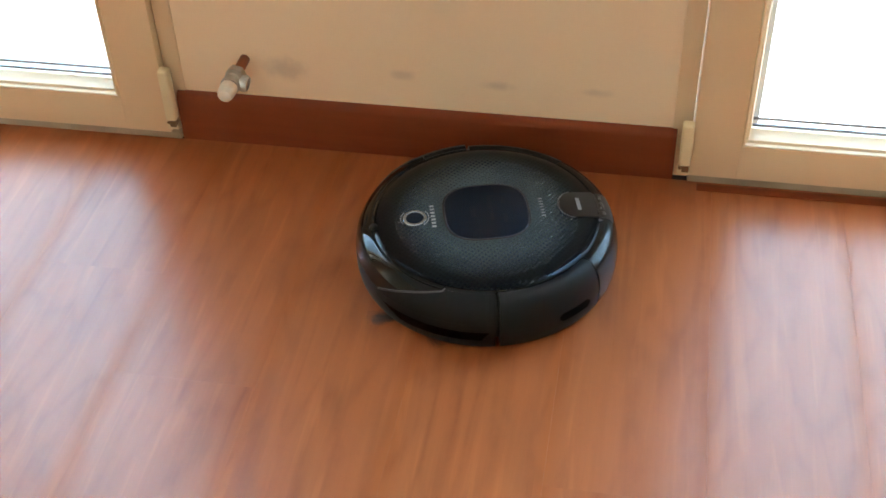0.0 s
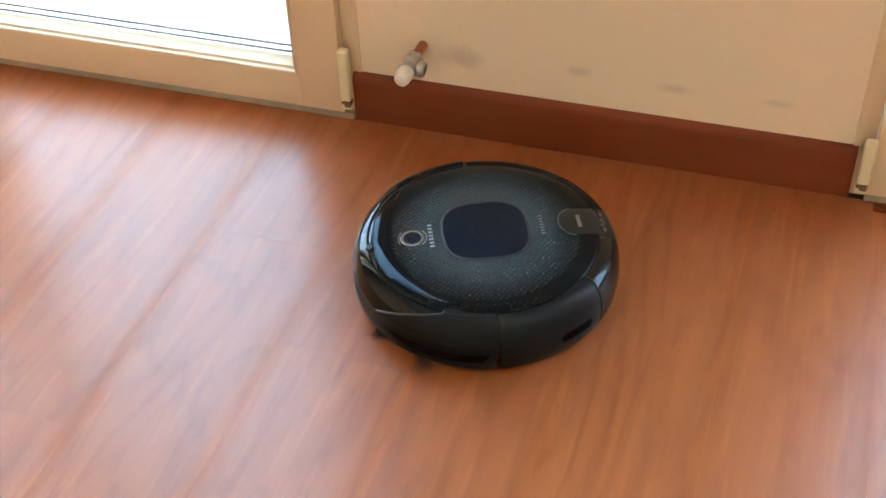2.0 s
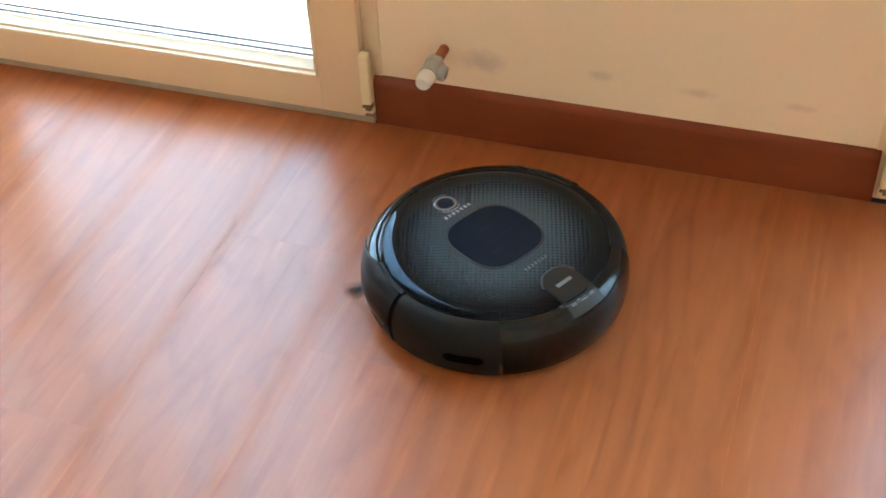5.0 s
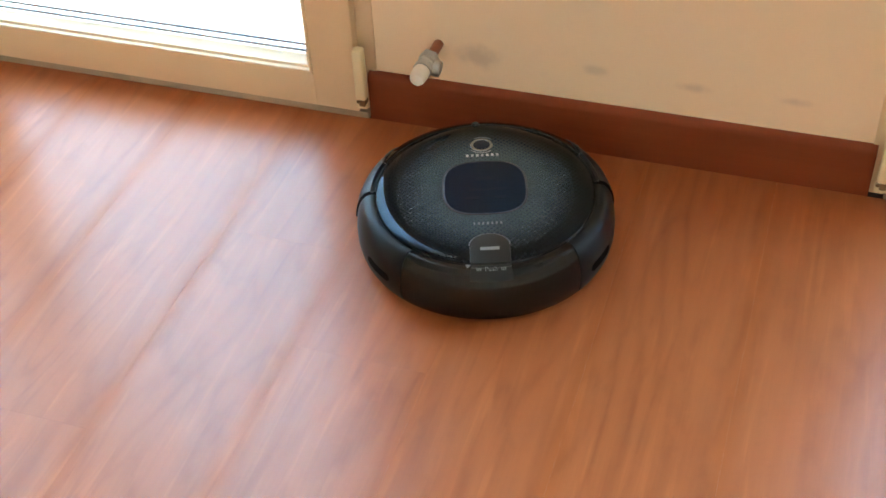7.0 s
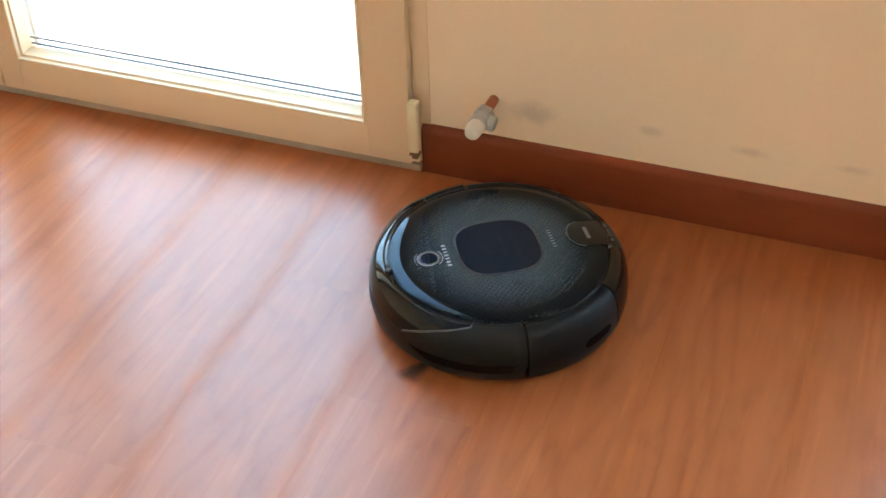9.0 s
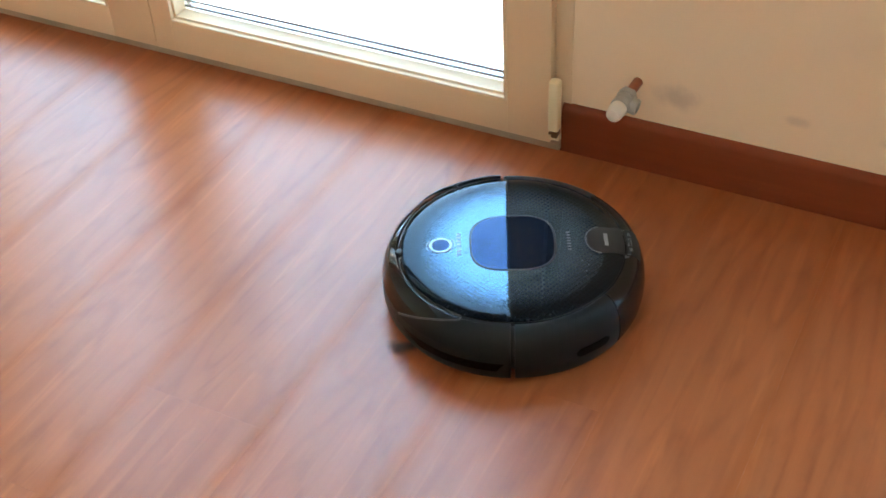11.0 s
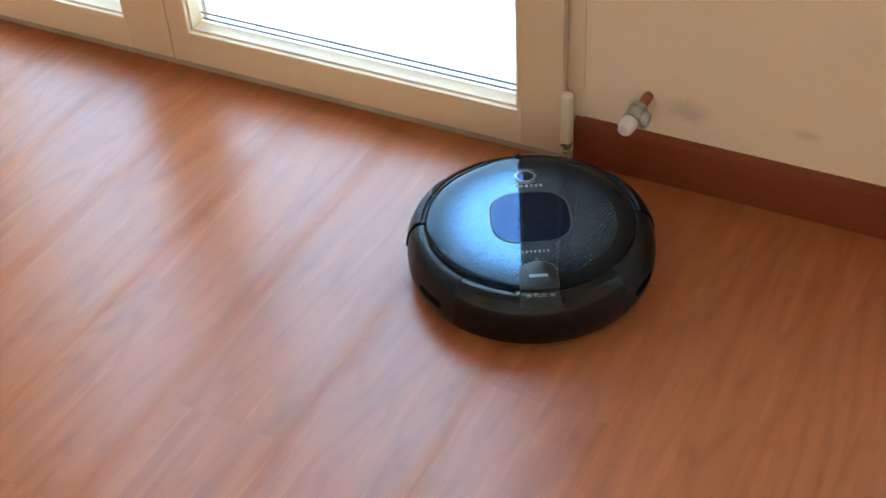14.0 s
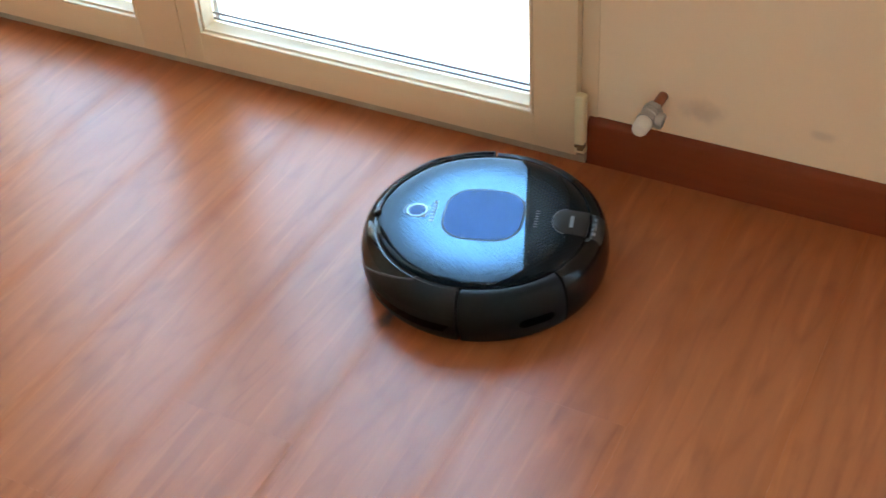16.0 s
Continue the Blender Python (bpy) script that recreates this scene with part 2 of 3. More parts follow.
sb.inputs["Emission Strength"].default_value = SKY_GLOW
M_EARTH = plain("terrace_tiles", (0.80, 0.77, 0.72), 0.8, wear=0.3, scale=6)


# ---- mesh helpers ----
def finish(name, bm, mat, parent=None, label="", smooth=True, angle=35):
    me = bpy.data.meshes.new(name)
    bmesh.ops.recalc_face_normals(bm, faces=bm.faces[:])
    bm.to_mesh(me)
    bm.free()
    if mat:
        me.materials.append(mat)
    if smooth:
        me.polygons.foreach_set("use_smooth", [True] * len(me.polygons))
        me.set_sharp_from_angle(angle=radians(angle))
    ob = new(name, me)
    ob.parent = parent
    return tagged(ob, label)


def part(name, bm, mat, parent, label=""):
    return finish(name, bm, mat, parent, label)


def thing(name, m, label, category, group="", kind=""):
    ob = new(name)
    ob.matrix_basis = m
    ob.empty_display_size = 0.05
    return tagged(ob, label, category, group, kind)


def box(x0, x1, y0, y1, z0, z1, bevel=0.0, segs=2, bm=None):
    b = bmesh.new()
    bmesh.ops.create_cube(b, size=1)
    bmesh.ops.scale(b, vec=(x1 - x0, y1 - y0, z1 - z0), verts=b.verts)
    bmesh.ops.translate(b, vec=((x0 + x1) / 2, (y0 + y1) / 2, (z0 + z1) / 2), verts=b.verts)
    if bevel:
        bmesh.ops.bevel(b, geom=b.edges[:], offset=bevel, segments=segs, affect='EDGES', profile=0.5)
    if bm is None:
        return b
    me = bpy.data.meshes.new("tmp")
    b.to_mesh(me)
    b.free()
    bm.from_mesh(me)
    bpy.data.meshes.remove(me)
    return bm


def lathe(profile, a0=0.0, a1=360.0, n=96, matrix=None):
    """Sweeps a closed (r, z) outline round z from a0 to a1 degrees; ends are capped when it is not a full turn."""
    bm = bmesh.new()
    full = abs(a1 - a0) >= 359.9
    steps = n if full else n + 1
    rings = []
    for i in range(steps):
        a = radians(a0 + (a1 - a0) * i / n)
        rings.append([bm.verts.new((r * math.cos(a), r * math.sin(a), z)) for r, z in profile])
    k = len(profile)
    for i in range(n):
        p, q = rings[i], rings[(i + 1) % steps]
        for j in range(k):
            bm.faces.new((p[j], p[(j + 1) % k], q[(j + 1) % k], q[j]))
    if not full:
        bm.faces.new(rings[0])
        bm.faces.new(rings[-1])
    bmesh.ops.remove_doubles(bm, verts=bm.verts[:], dist=1e-6)
    if matrix:
        bmesh.ops.transform(bm, matrix=matrix, verts=bm.verts)
    return bm


def patch(outer, amin, amax, n=40, lift=0.001, depth=0.002):
    """A curved plate on a swept shell: outer is a list of (r, z), amin(s) and amax(s) give its ends in degrees along the outline."""
    bm = bmesh.new()
    k = len(outer)
    grids = []
    for off in (lift, lift - depth):
        rows = []
        for j, (r, z) in enumerate(outer):
            p0, p1 = outer[max(0, j - 1)], outer[min(k - 1, j + 1)]
            tr, tz = p1[0] - p0[0], p1[1] - p0[1]
            ln = math.hypot(tr, tz)
            nr, nz = -tz / ln, tr / ln
            if nr < 0:
                nr, nz = -nr, -nz
            s = j / (k - 1)
            row = []
            for i in range(n + 1):
                a = radians(amin(s) + (amax(s) - amin(s)) * i / n)
                rr, zz = r + nr * off, z + nz * off
                row.append(bm.verts.new((rr * math.cos(a), rr * math.sin(a), zz)))
            rows.append(row)
        grids.append(rows)
    for g in grids:
        for j in range(k - 1):
            for i in range(n):
                bm.faces.new((g[j][i], g[j][i + 1], g[j + 1][i + 1], g[j + 1][i]))
    a, b = grids
    for j in range(k - 1):
        for i in (0, n):
            bm.faces.new((a[j][i], a[j + 1][i], b[j + 1][i], b[j][i]))
    for i in range(n):
        for j in (0, k - 1):
            bm.faces.new((a[j][i], a[j][i + 1], b[j][i + 1], b[j][i]))
    return bm


def slab(outline, z0, z1, bevel=0.0):
    """An upright prism over a closed outline of (x, y), its top edge rounded."""
    bm = bmesh.new()
    f = bm.faces.new([bm.verts.new((x, y, z0)) for x, y in outline])
    ext = bmesh.ops.extrude_face_region(bm, geom=[f])
    top = [v for v in ext["geom"] if isinstance(v, bmesh.types.BMVert)]
    bmesh.ops.translate(bm, vec=(0, 0, z1 - z0), verts=top)
    if bevel:
        edges = [e for e in bm.edges if all(v in top for v in e.verts)]
        bmesh.ops.bevel(bm, geom=edges, offset=bevel, segments=2, affect='EDGES', profile=0.5)
    return bm


def tube(points, radius, n=8):
    """A thin round bead along a line of points."""
    bm = bmesh.new()
    rings = []
    for i, p in enumerate(points):
        d = (points[min(i + 1, len(points) - 1)] - points[max(i - 1, 0)]).normalized()
        u = d.orthogonal().normalized()
        w = d.cross(u)
        rings.append([bm.verts.new(p + (u * math.cos(2 * math.pi * j / n) + w * math.sin(2 * math.pi * j / n)) * radius) for j in range(n)])
        if i:
            q = rings[-2]
            # start the new ring at the vertex nearest to the last one
            k = min(range(n), key=lambda m: (rings[-1][m].co - q[0].co).length)
            rings[-1] = rings[-1][k:] + rings[-1][:k]
            for j in range(n):
                bm.faces.new((q[j], q[(j + 1) % n], rings[-1][(j + 1) % n], rings[-1][j]))
    bm.faces.new(rings[0])
    bm.faces.new(rings[-1])
    return bm


def superellipse(a, b, power, n=64):
    out = []
    for i in range(n):
        t = 2 * math.pi * i / n
        c, s = math.cos(t), math.sin(t)
        out.append((a * math.copysign(abs(c) ** (2 / power), c), b * math.copysign(abs(s) ** (2 / power), s)))
    return out


# ---- the room ----
X0, X1, Y0, Y1, H = -2.1, 2.85, -2.5, 0.012, 2.6     # inner faces
T = 0.24
L0, L1, R0, R1, TOP = -1.585, 0.013, 0.757, 2.355, 2.13   # the two door openings


def build_room():
    bm = bmesh.new()
    for a, b in ((X0 - T, L0), (L1, R0), (R1, X1 + T)):
        box(a, b, Y1, Y1 + T, 0, TOP, bm=bm)
    box(X0 - T, X1 + T, Y1, Y1 + T, TOP, H, bm=bm)
    tagged(finish("wall_north", bm, M_PLASTER, smooth=False), "cream painted plaster wall between two glazed doors, with grey scuffs", "wall", kind="structure")
    # unseen walls, set close in so that their bounce brightens the north wall
    for name, b in (("wall_south", box(X0 - T, X1 + T, Y0 - T, Y0, 0, H)), ("wall_west", box(X0 - T, X0, Y0, Y1, 0, H)),
                    ("wall_east", box(X1, X1 + T, Y0, Y1, 0, H))):
        tagged(finish(name, b, M_PLASTER, smooth=False), "unseen plain cream painted plaster wall, set close for bounced light", "wall", kind="structure")
    tagged(finish("ceiling", box(X0 - T, X1 + T, Y0 - T, Y1 + T, H, H + 0.2), M_CEIL, smooth=False), "plain white painted ceiling slab", "ceiling", kind="structure")
    tagged(finish("backdrop", box(-4.5, 5.1, 1.5, 1.52, -0.15, 5.2), M_SKY, smooth=False), "overexposed pale blue sky beyond the glazed doors", "sky", kind="structure")
    ground = bmesh.new()
    bmesh.ops.create_grid(ground, x_segments=80, y_segments=80, size=400)
    bmesh.ops.translate(ground, vec=(0, 0, -0.02), verts=ground.verts)
    tagged(finish("ground", ground, M_EARTH, smooth=False), "sunlit pale terrace outside the glazed doors", "ground", kind="structure")


def build_skirting():
    bm = bmesh.new()
    prof = [(0.012, 0.0), (0.0, 0.0), (0.0, 0.0725), (0.0006, 0.0760), (0.0022, 0.0796), (0.0048, 0.0826), (0.0082, 0.0845), (0.012, 0.0852)]
    ends = []
    for x in (0.0005, 0.764):
        ends.append([bm.verts.new((x, y, z)) for y, z in prof])
    k = len(prof)
    for j in range(k):
        bm.faces.new((ends[0][j], ends[0][(j + 1) % k], ends[1][(j + 1) % k], ends[1][j]))
    bm.faces.new(ends[0])
    bm.faces.new(ends[1])
    tagged(finish("baseboard", bm, M_SKIRT, angle=50), "reddish brown cherry wood skirting board along the wall", "baseboard", kind="structure")


def build_floor_strip():
    """A thin wooden edge strip on the boards in front of one door."""
    bm = box(0.80, 2.30, -0.0235, -0.0075, 0.0, 0.0022, 0.0008)
    tagged(finish("trim", bm, M_SKIRT), "narrow reddish wooden edge strip before the threshold", "trim", kind="structure")


# ---- glazed doors ----
Z_B, Z_T = 0.0145, 2.085        # sash bottom and top
FR, BK = -0.006, 0.050         # sash faces


def bead_ring(x0, x1, z0, z1):
    """The moulded glazing bead round the pane: a stepped frame swept round the opening."""
    prof = [(0.0, FR - 0.0008), (0.0022, FR - 0.0026), (0.0046, FR - 0.0014), (0.0056, FR + 0.0042), (0.0094, FR + 0.0060), (0.0106, FR + 0.0120), (0.0136, 0.024), (0.0, 0.024)]
    bm = bmesh.new()
    rings = []
    for sx, sz in ((0, 0), (1, 0), (1, 1), (0, 1)):
        ring = []
        for d, y in prof:
            ring.append(bm.verts.new((x1 - d if sx else x0 + d, y, z1 - d if sz else z0 + d)))
        rings.append(ring)
    k = len(prof)
    for i in range(4):
        p, q = rings[i], rings[(i + 1) % 4]
        for j in range(k):
            bm.faces.new((p[j], p[(j + 1) % k], q[(j + 1) % k], q[j]))
    return bm


def door_leaf(name, x0, x1, gx0, gx1, gz0, hinge_x, hz0, hz1, label):
    """One glazed leaf from x0 to x1; gx0, gx1, gz0 are the outer edges of its glazing bead."""
    door = thing(name, pose(0, 0, 0), label, "door", "glazed door leaves", "structure")
    gz1 = Z_T - 0.075
    part("stile", box(x0, gx0, FR, BK, Z_B, Z_T, 0.0007), M_DOOR, door)
    part("stile", box(gx1, x1, FR, BK, Z_B, Z_T, 0.0007), M_DOOR, door)
    part("rail", box(gx0, gx1, FR + 0.0001, BK, Z_B, gz0, 0.0006), M_DOOR, door)
    part("rail", box(gx0, gx1, FR + 0.0001, BK, gz1, Z_T, 0.0006), M_DOOR, door)
    part("glazing_bead", bead_ring(gx0, gx1, gz0, gz1), M_DOOR, door)
    i0, i1, k0, k1 = gx0 + 0.0120, gx1 - 0.0120, gz0 + 0.0120, gz1 - 0.0120
    for y in (0.0255, 0.0405):
        p = part("pane", box(i0, i1, y, y + 0.004, k0, k1), M_GLASS, door)
        p.visible_shadow = False
    for nm, b in (("spacer", (i0, i1, 0.031, 0.040, k0, k0 + 0.004)), ("spacer", (i0, i0 + 0.010, 0.031, 0.040, k0 + 0.004, k1)),
                  ("spacer", (i1 - 0.010, i1, 0.031, 0.040, k0 + 0.004, k1))):
        part(nm, box(*b), M_ALU, door, "pale aluminium spacer bar inside the double glazing")
    # added bars: two reflections of the spacer, drawn in grey
    for k in (0.0050, 0.0165):
        part("spacer_reflection", box(i0, i1, 0.0244, 0.0257, k0 + k, k0 + k + 0.0045), M_SPACER_REFLECTION, door, "thin grey bar standing for the spacer's reflection in the glass")
    if hinge_x is not None:
        c = hinge_x
        b = box(c - 0.0085, c + 0.0085, -0.024, -0.0065, hz0 + 0.012, hz1, 0.004, 3)
        h = part("hinge_cover", b, M_HINGE, door, "ivory plastic hinge cover")
        part("hinge_pin", box(c - 0.0035, c + 0.0065, -0.0225, -0.0075, hz0 + 0.001, hz0 + 0.0125, 0.001), M_BRASS, h, "dull metal hinge pin")
        part("hinge_foot", box(c - 0.0095, c + 0.0085, -0.019, -0.0065, hz0 - 0.006, hz0 + 0.003, 0.0012), M_HINGE, h)
        part("hinge_screw", lathe([(0.0, 0), (0.0028, 0), (0.0024, 0.0012), (0.0, 0.0014)], n=12, matrix=Matrix.Translation((c - 0.006, -0.0195, hz0 + 0.007)) @ Matrix.Rotation(radians(90), 4, 'X')), M_BRASS, h)
    return door


def build_doors():
    door_leaf("door_1", -0.783, -0.016, -0.742, -0.089, 0.075, -0.0045, 0.036, 0.139, "cream painted glazed door leaf, closed, with ivory hinge cover")
    door_leaf("door_2", -1.553, -0.7855, -1.478, -0.880, 0.075, None, 0, 0, "cream painted glazed door leaf, closed, beside its twin")
    door_leaf("door_3", 0.787, 1.554, 0.856, 1.513, 0.073, 0.7785, 0.030, 0.114, "cream painted glazed door leaf, closed, with short ivory hinge cover")
    door_leaf("door_4", 1.5575, 2.324, 1.652, 2.250, 0.075, None, 0, 0, "cream painted glazed door leaf, closed, beside its twin")
    for i, (a, b) in enumerate(((L0, L1), (R0, R1))):
        fr = thing("door_frame_%d" % (i + 1), pose(0, 0, 0), "cream painted wooden door frame set in the wall", "door frame", kind="structure")
        part("jamb", box(a, a + 0.028, 0.0102, 0.10, 0.0, TOP, 0.001), M_DOOR, fr)
        part("jamb", box(b - 0.028, b, 0.0102, 0.10, 0.0, TOP, 0.001), M_DOOR, fr)
        part("head", box(a + 0.028, b - 0.028, 0.0102, 0.10, Z_T + 0.003, TOP, 0.001), M_DOOR, fr)
        part("threshold", box(a + 0.0285 - (0.028 if i == 0 else 0), b - 0.0145, -0.003, 0.11, 0.0, 0.0125, 0.002), M_THRESH, fr, "worn brownish threshold strip under the door")


# ---- pipe stub with valve ----
def along_y(profile, n=28):
    """A lathe turned so that its axis runs out of the wall, towards -y."""
    return lathe(profile, n=n, matrix=Matrix.Rotation(radians(90), 4, 'X'))


def build_valve():
    v = thing("radiator_valve", pose(0.1165, 0.012, 0.1495, 5.5, 0, -4), "capped radiator valve on a copper pipe stub from the wall", "valve")
    part("pipe", along_y([(0, -0.02), (0.0078, -0.02), (0.0078, 0.046), (0, 0.046)]), M_COPPER, v, "reddish copper pipe stub")
    nut = bmesh.new()
    bmesh.ops.create_cone(nut, cap_ends=True, segments=6, radius1=0.0155, radius2=0.0155, depth=0.012)
    bmesh.ops.bevel(nut, geom=nut.edges[:], offset=0.0012, segments=2, affect='EDGES')
    bmesh.ops.transform(nut, matrix=Matrix.Translation((0, -0.038, 0)) @ Matrix.Rotation(radians(90), 4, 'X') @ Matrix.Rotation(0.3, 4, 'Z'), verts=nut.verts)
    part("compression_nut", nut, M_NICKEL, v, "nickel plated nut")
    part("valve_body", along_y([(0, 0.044), (0.012, 0.044), (0.0135, 0.046), (0.0135, 0.052), (0.012, 0.0535), (0.012, 0.059), (0.0142, 0.060), (0.0142, 0.066), (0.011, 0.067), (0, 0.067)]), M_NICKEL, v)
    side = lathe([(0, 0.0), (0.009, 0.0), (0.009, 0.010), (0.0125, 0.0105), (0.0125, 0.018), (0.0108, 0.0205), (0.0075, 0.0205), (0.007, 0.013), (0, 0.013)], n=24,
                 matrix=Matrix.Translation((0.002, -0.050, -0.002)) @ Matrix.Rotation(radians(100), 4, 'Y'))
    part("outlet", side, M_NICKEL, v, "open nickel plated side outlet")
    part("cap", along_y([(0, 0.064), (0.0108, 0.064), (0.0126, 0.0665), (0.0131, 0.072), (0.0121, 0.084), (0.0104, 0.0888), (0.0070, 0.0912), (0, 0.0917)]), M_CAP, v, "ivory white plastic cap")


# ---- the robot vacuum cleaner; its nose points along +x ----
RIM = [(0.1504, 0.0800), (0.1522, 0.0822), (0.1576, 0.0826), (0.1652, 0.0788), (0.1708, 0.0722), (0.1752, 0.0625), (0.1780, 0.0510),
       (0.1792, 0.0390), (0.1790, 0.0270), (0.1770, 0.0150), (0.1735, 0.0075), (0.1670, 0.0045)]
LID_R = 0.1485


def lid_z(r):
    """Height of the slightly domed lid."""
    s = min(1.0, r / LID_R)
    return 0.0905 - 0.0040 * s * s - 0.0030 * max(0.0, (s - 0.885) / 0.115) ** 2.0


def letter_blocks(n, width, height, gap):
    """A row of small upright blocks."""
    bm = bmesh.new()
    w = (width - gap * (n - 1)) / n
    for i in range(n):
        y = -width / 2 + i * (w + gap)
        box(-height / 2, height / 2, y, y + w, 0, 0.0004, bm=bm)
    return bm


def text_mesh(words, size):
    cu = bpy.data.curves.new("text", 'FONT')
    cu.body, cu.size, cu.align_x, cu.align_y, cu.extrude = words, size, 'CENTER', 'CENTER', 0.0002
    ob = bpy.data.objects.new("text", cu)
    me = bpy.data.meshes.new_from_object(ob)
    bm = bmesh.new()
    bm.from_mesh(me)
    bpy.data.objects.remove(ob)
    bpy.data.curves.remove(cu)
    return bm


def moved(bm, m):
    bmesh.ops.transform(bm, matrix=m, verts=bm.verts)
    return bm


def build_robot():
    robot = thing("robot_vacuum", pose(0, 0, 0), "round black robot vacuum cleaner with blue-black lid on the floor", "robot vacuum")
    inner = [(0.1410, 0.0060), (0.1410, 0.0770)]
    part("chassis", lathe([(0, 0.012), (0.150, 0.012), (0.166, 0.017), (0.170, 0.028), (0.170, 0.045), (0.164, 0.062), (0.154, 0.0735), (0.146, 0.0765), (0, 0.0765)], n=96), M_BLACK, robot, "black inner chassis seen in the joints")
    part("bumper", lathe(RIM + inner, -86.4, 86.4, 88), M_SHELL, robot, "charcoal plastic front bumper")
    part("side_shell", lathe(RIM + inner, 88.2, 137.8, 28), M_SHELL, robot)
    part("side_shell", lathe(RIM + inner, -137.8, -88.2, 28), M_SHELL, robot)
    dust_bin = part("dust_bin", lathe(RIM + inner, 138.6, 221.4, 44), M_BIN, robot, "smoked glossy dust container")
    # glossy nose piece, wider at the lid than at the outer edge
    cap = part("nose_cover", patch(RIM[:7], lambda s: -min(62, 79.7 - 49.8 * s), lambda s: min(62, 79.7 - 49.8 * s), 56, 0.0008, 0.003), M_GLOSS, robot, "piano black glossy nose cover")
    part("sensor_nub", moved(lathe([(0, 0), (0.0062, 0), (0.0060, 0.003), (0.0042, 0.0058), (0, 0.0066)], n=20), pose(0.1530, 0.006, 0.0815, 0, 12, 0)), M_BLACK, cap, "small black sensor nub")
    # on each side a charcoal plate overlaps the nose cover with a crisp shelf
    for s in (1, -1):
        low = (lambda q: min(62.4, 80.1 - 49.8 * q)) if s > 0 else (lambda q: -86.4)
        high = (lambda q: 86.4) if s > 0 else (lambda q: -min(62.4, 80.1 - 49.8 * q))
        part("side_plate", patch(RIM[:7], low, high, 36, 0.0024, 0.004), M_SHELL, robot, "charcoal plate with a crisp upper edge")
        # an added bead paints the bright line along the plate's crease
        crease_glint = []
        for i in range(33):
            q = i / 32 * 6
            j = min(int(q), 5)
            rr, zz = (RIM[j][k] + (RIM[j + 1][k] - RIM[j][k]) * (q - j) for k in (0, 1))
            a = radians(s * min(62.6, 80.4 - 8.3 * q))
            if q > 1.5:
                crease_glint.append(Vector(((rr + 0.0016) * math.cos(a), (rr + 0.0016) * math.sin(a), zz + 0.0014)))
        part("crease_glint", tube(crease_glint, 0.0013), M_CREASE_GLINT, robot, "slim grey bead standing for the highlight on the plate's crease")
        low = (lambda q: 30.0) if s > 0 else (lambda q: -86.4)
        high = (lambda q: 86.4) if s > 0 else (lambda q: -30.0)
        part("side_plate", patch([RIM[6], (0.1788, 0.0445), (0.1792, 0.0395)], low, high, 48, 0.0024, 0.004), M_SHELL, robot)
        ends = (lambda q: 34 + 10 * q) if s > 0 else (lambda q: -83.5 + 3 * q)
        ends_b = (lambda q: 83.5 - 3 * q) if s > 0 else (lambda q: -34 - 10 * q)
        part("sensor_window", patch([(0.1793, 0.0372), (0.1792, 0.0330), (0.1790, 0.0290), (0.1788, 0.0245)], ends, ends_b, 36, 0.0010, 0.002), M_STRIP, robot, "glossy black sensor strip")
        # no hollow here: the recess's shade is painted as a black plate
        lo, hi = (113.5, 132) if s > 0 else (-132, -113.5)
        part("side_recess_shade", patch([(0.1790, 0.0430), (0.1792, 0.0390), (0.1791, 0.0345), (0.1790, 0.0300)], lambda q, lo=lo: lo + 5 * abs(q - 0.5), lambda q, hi=hi: hi - 5 * abs(q - 0.5), 14, 0.0005, 0.002), M_RECESS_SHADE, robot, "flat black plate painted as the shade in an oblong recess")
    # lid
    prof, n = [], 48
    for i in range(n + 1):
        r = LID_R * i / n
        prof.append((r, lid_z(r)))
    prof += [(LID_R, 0.0780), (0, 0.0780)]
    shell = lathe(prof, n=128)
    for v in shell.verts:
        rr = math.hypot(v.co.x, v.co.y)
        if rr > 0.885 * LID_R and v.co.z > 0.0785:
            ahead = max(0.0, 1 - abs(math.atan2(v.co.y, v.co.x)) / radians(30))
            v.co.z += 0.0019 * ahead * ((rr / LID_R - 0.885) / 0.115) ** 2      # flatter edge behind the nose
    lid = part("lid", shell, M_LID, robot, "glossy blue-black lid with a fading metallic halo")
    part("lid_trim", lathe([(0.1484, 0.0770), (0.1502, 0.0770), (0.1502, 0.0826), (0.1496, 0.0832), (0.1486, 0.0824)], n=128), M_TRIM, lid, "thin dark trim round the lid")
    def domed(a, lift, bevel):
        bm = bmesh.new()
        ring_out = superellipse(a, a, 3.0)
        rings = []
        for k, q in enumerate((0.2, 0.4, 0.6, 0.8, 0.92, 1.0 - bevel / a, 1.0, 1.0)):
            drop = (0.0, 0.0, 0.0, 0.0, 0.0, 0.0, bevel, 0.004)[k]
            rings.append([bm.verts.new((x * q, y * q, lid_z(math.hypot(x * q, y * q)) + lift - drop)) for x, y in ring_out])
        m = len(ring_out)
        for p, q in zip(rings, rings[1:]):
            for j in range(m):
                bm.faces.new((p[j], p[(j + 1) % m], q[(j + 1) % m], q[j]))
        top = bm.verts.new((0, 0, lid_z(0) + lift))
        for j in range(m):
            bm.faces.new((rings[0][j], rings[0][(j + 1) % m], top))
        return bm

    part("display_gap", domed(0.0586, 0.0003, 0.0003), M_BLACK, lid, "black groove round the display")
    part("display_edge", domed(0.0570, 0.0005, 0.0003), M_DISPLAY_EDGE, lid, "thin grey edge of the display")
    part("display", domed(0.0556, 0.0009, 0.0003), M_DISPLAY, lid, "dark blue glass display, switched on faintly")
    zd = lid_z(0.025) + 0.0009
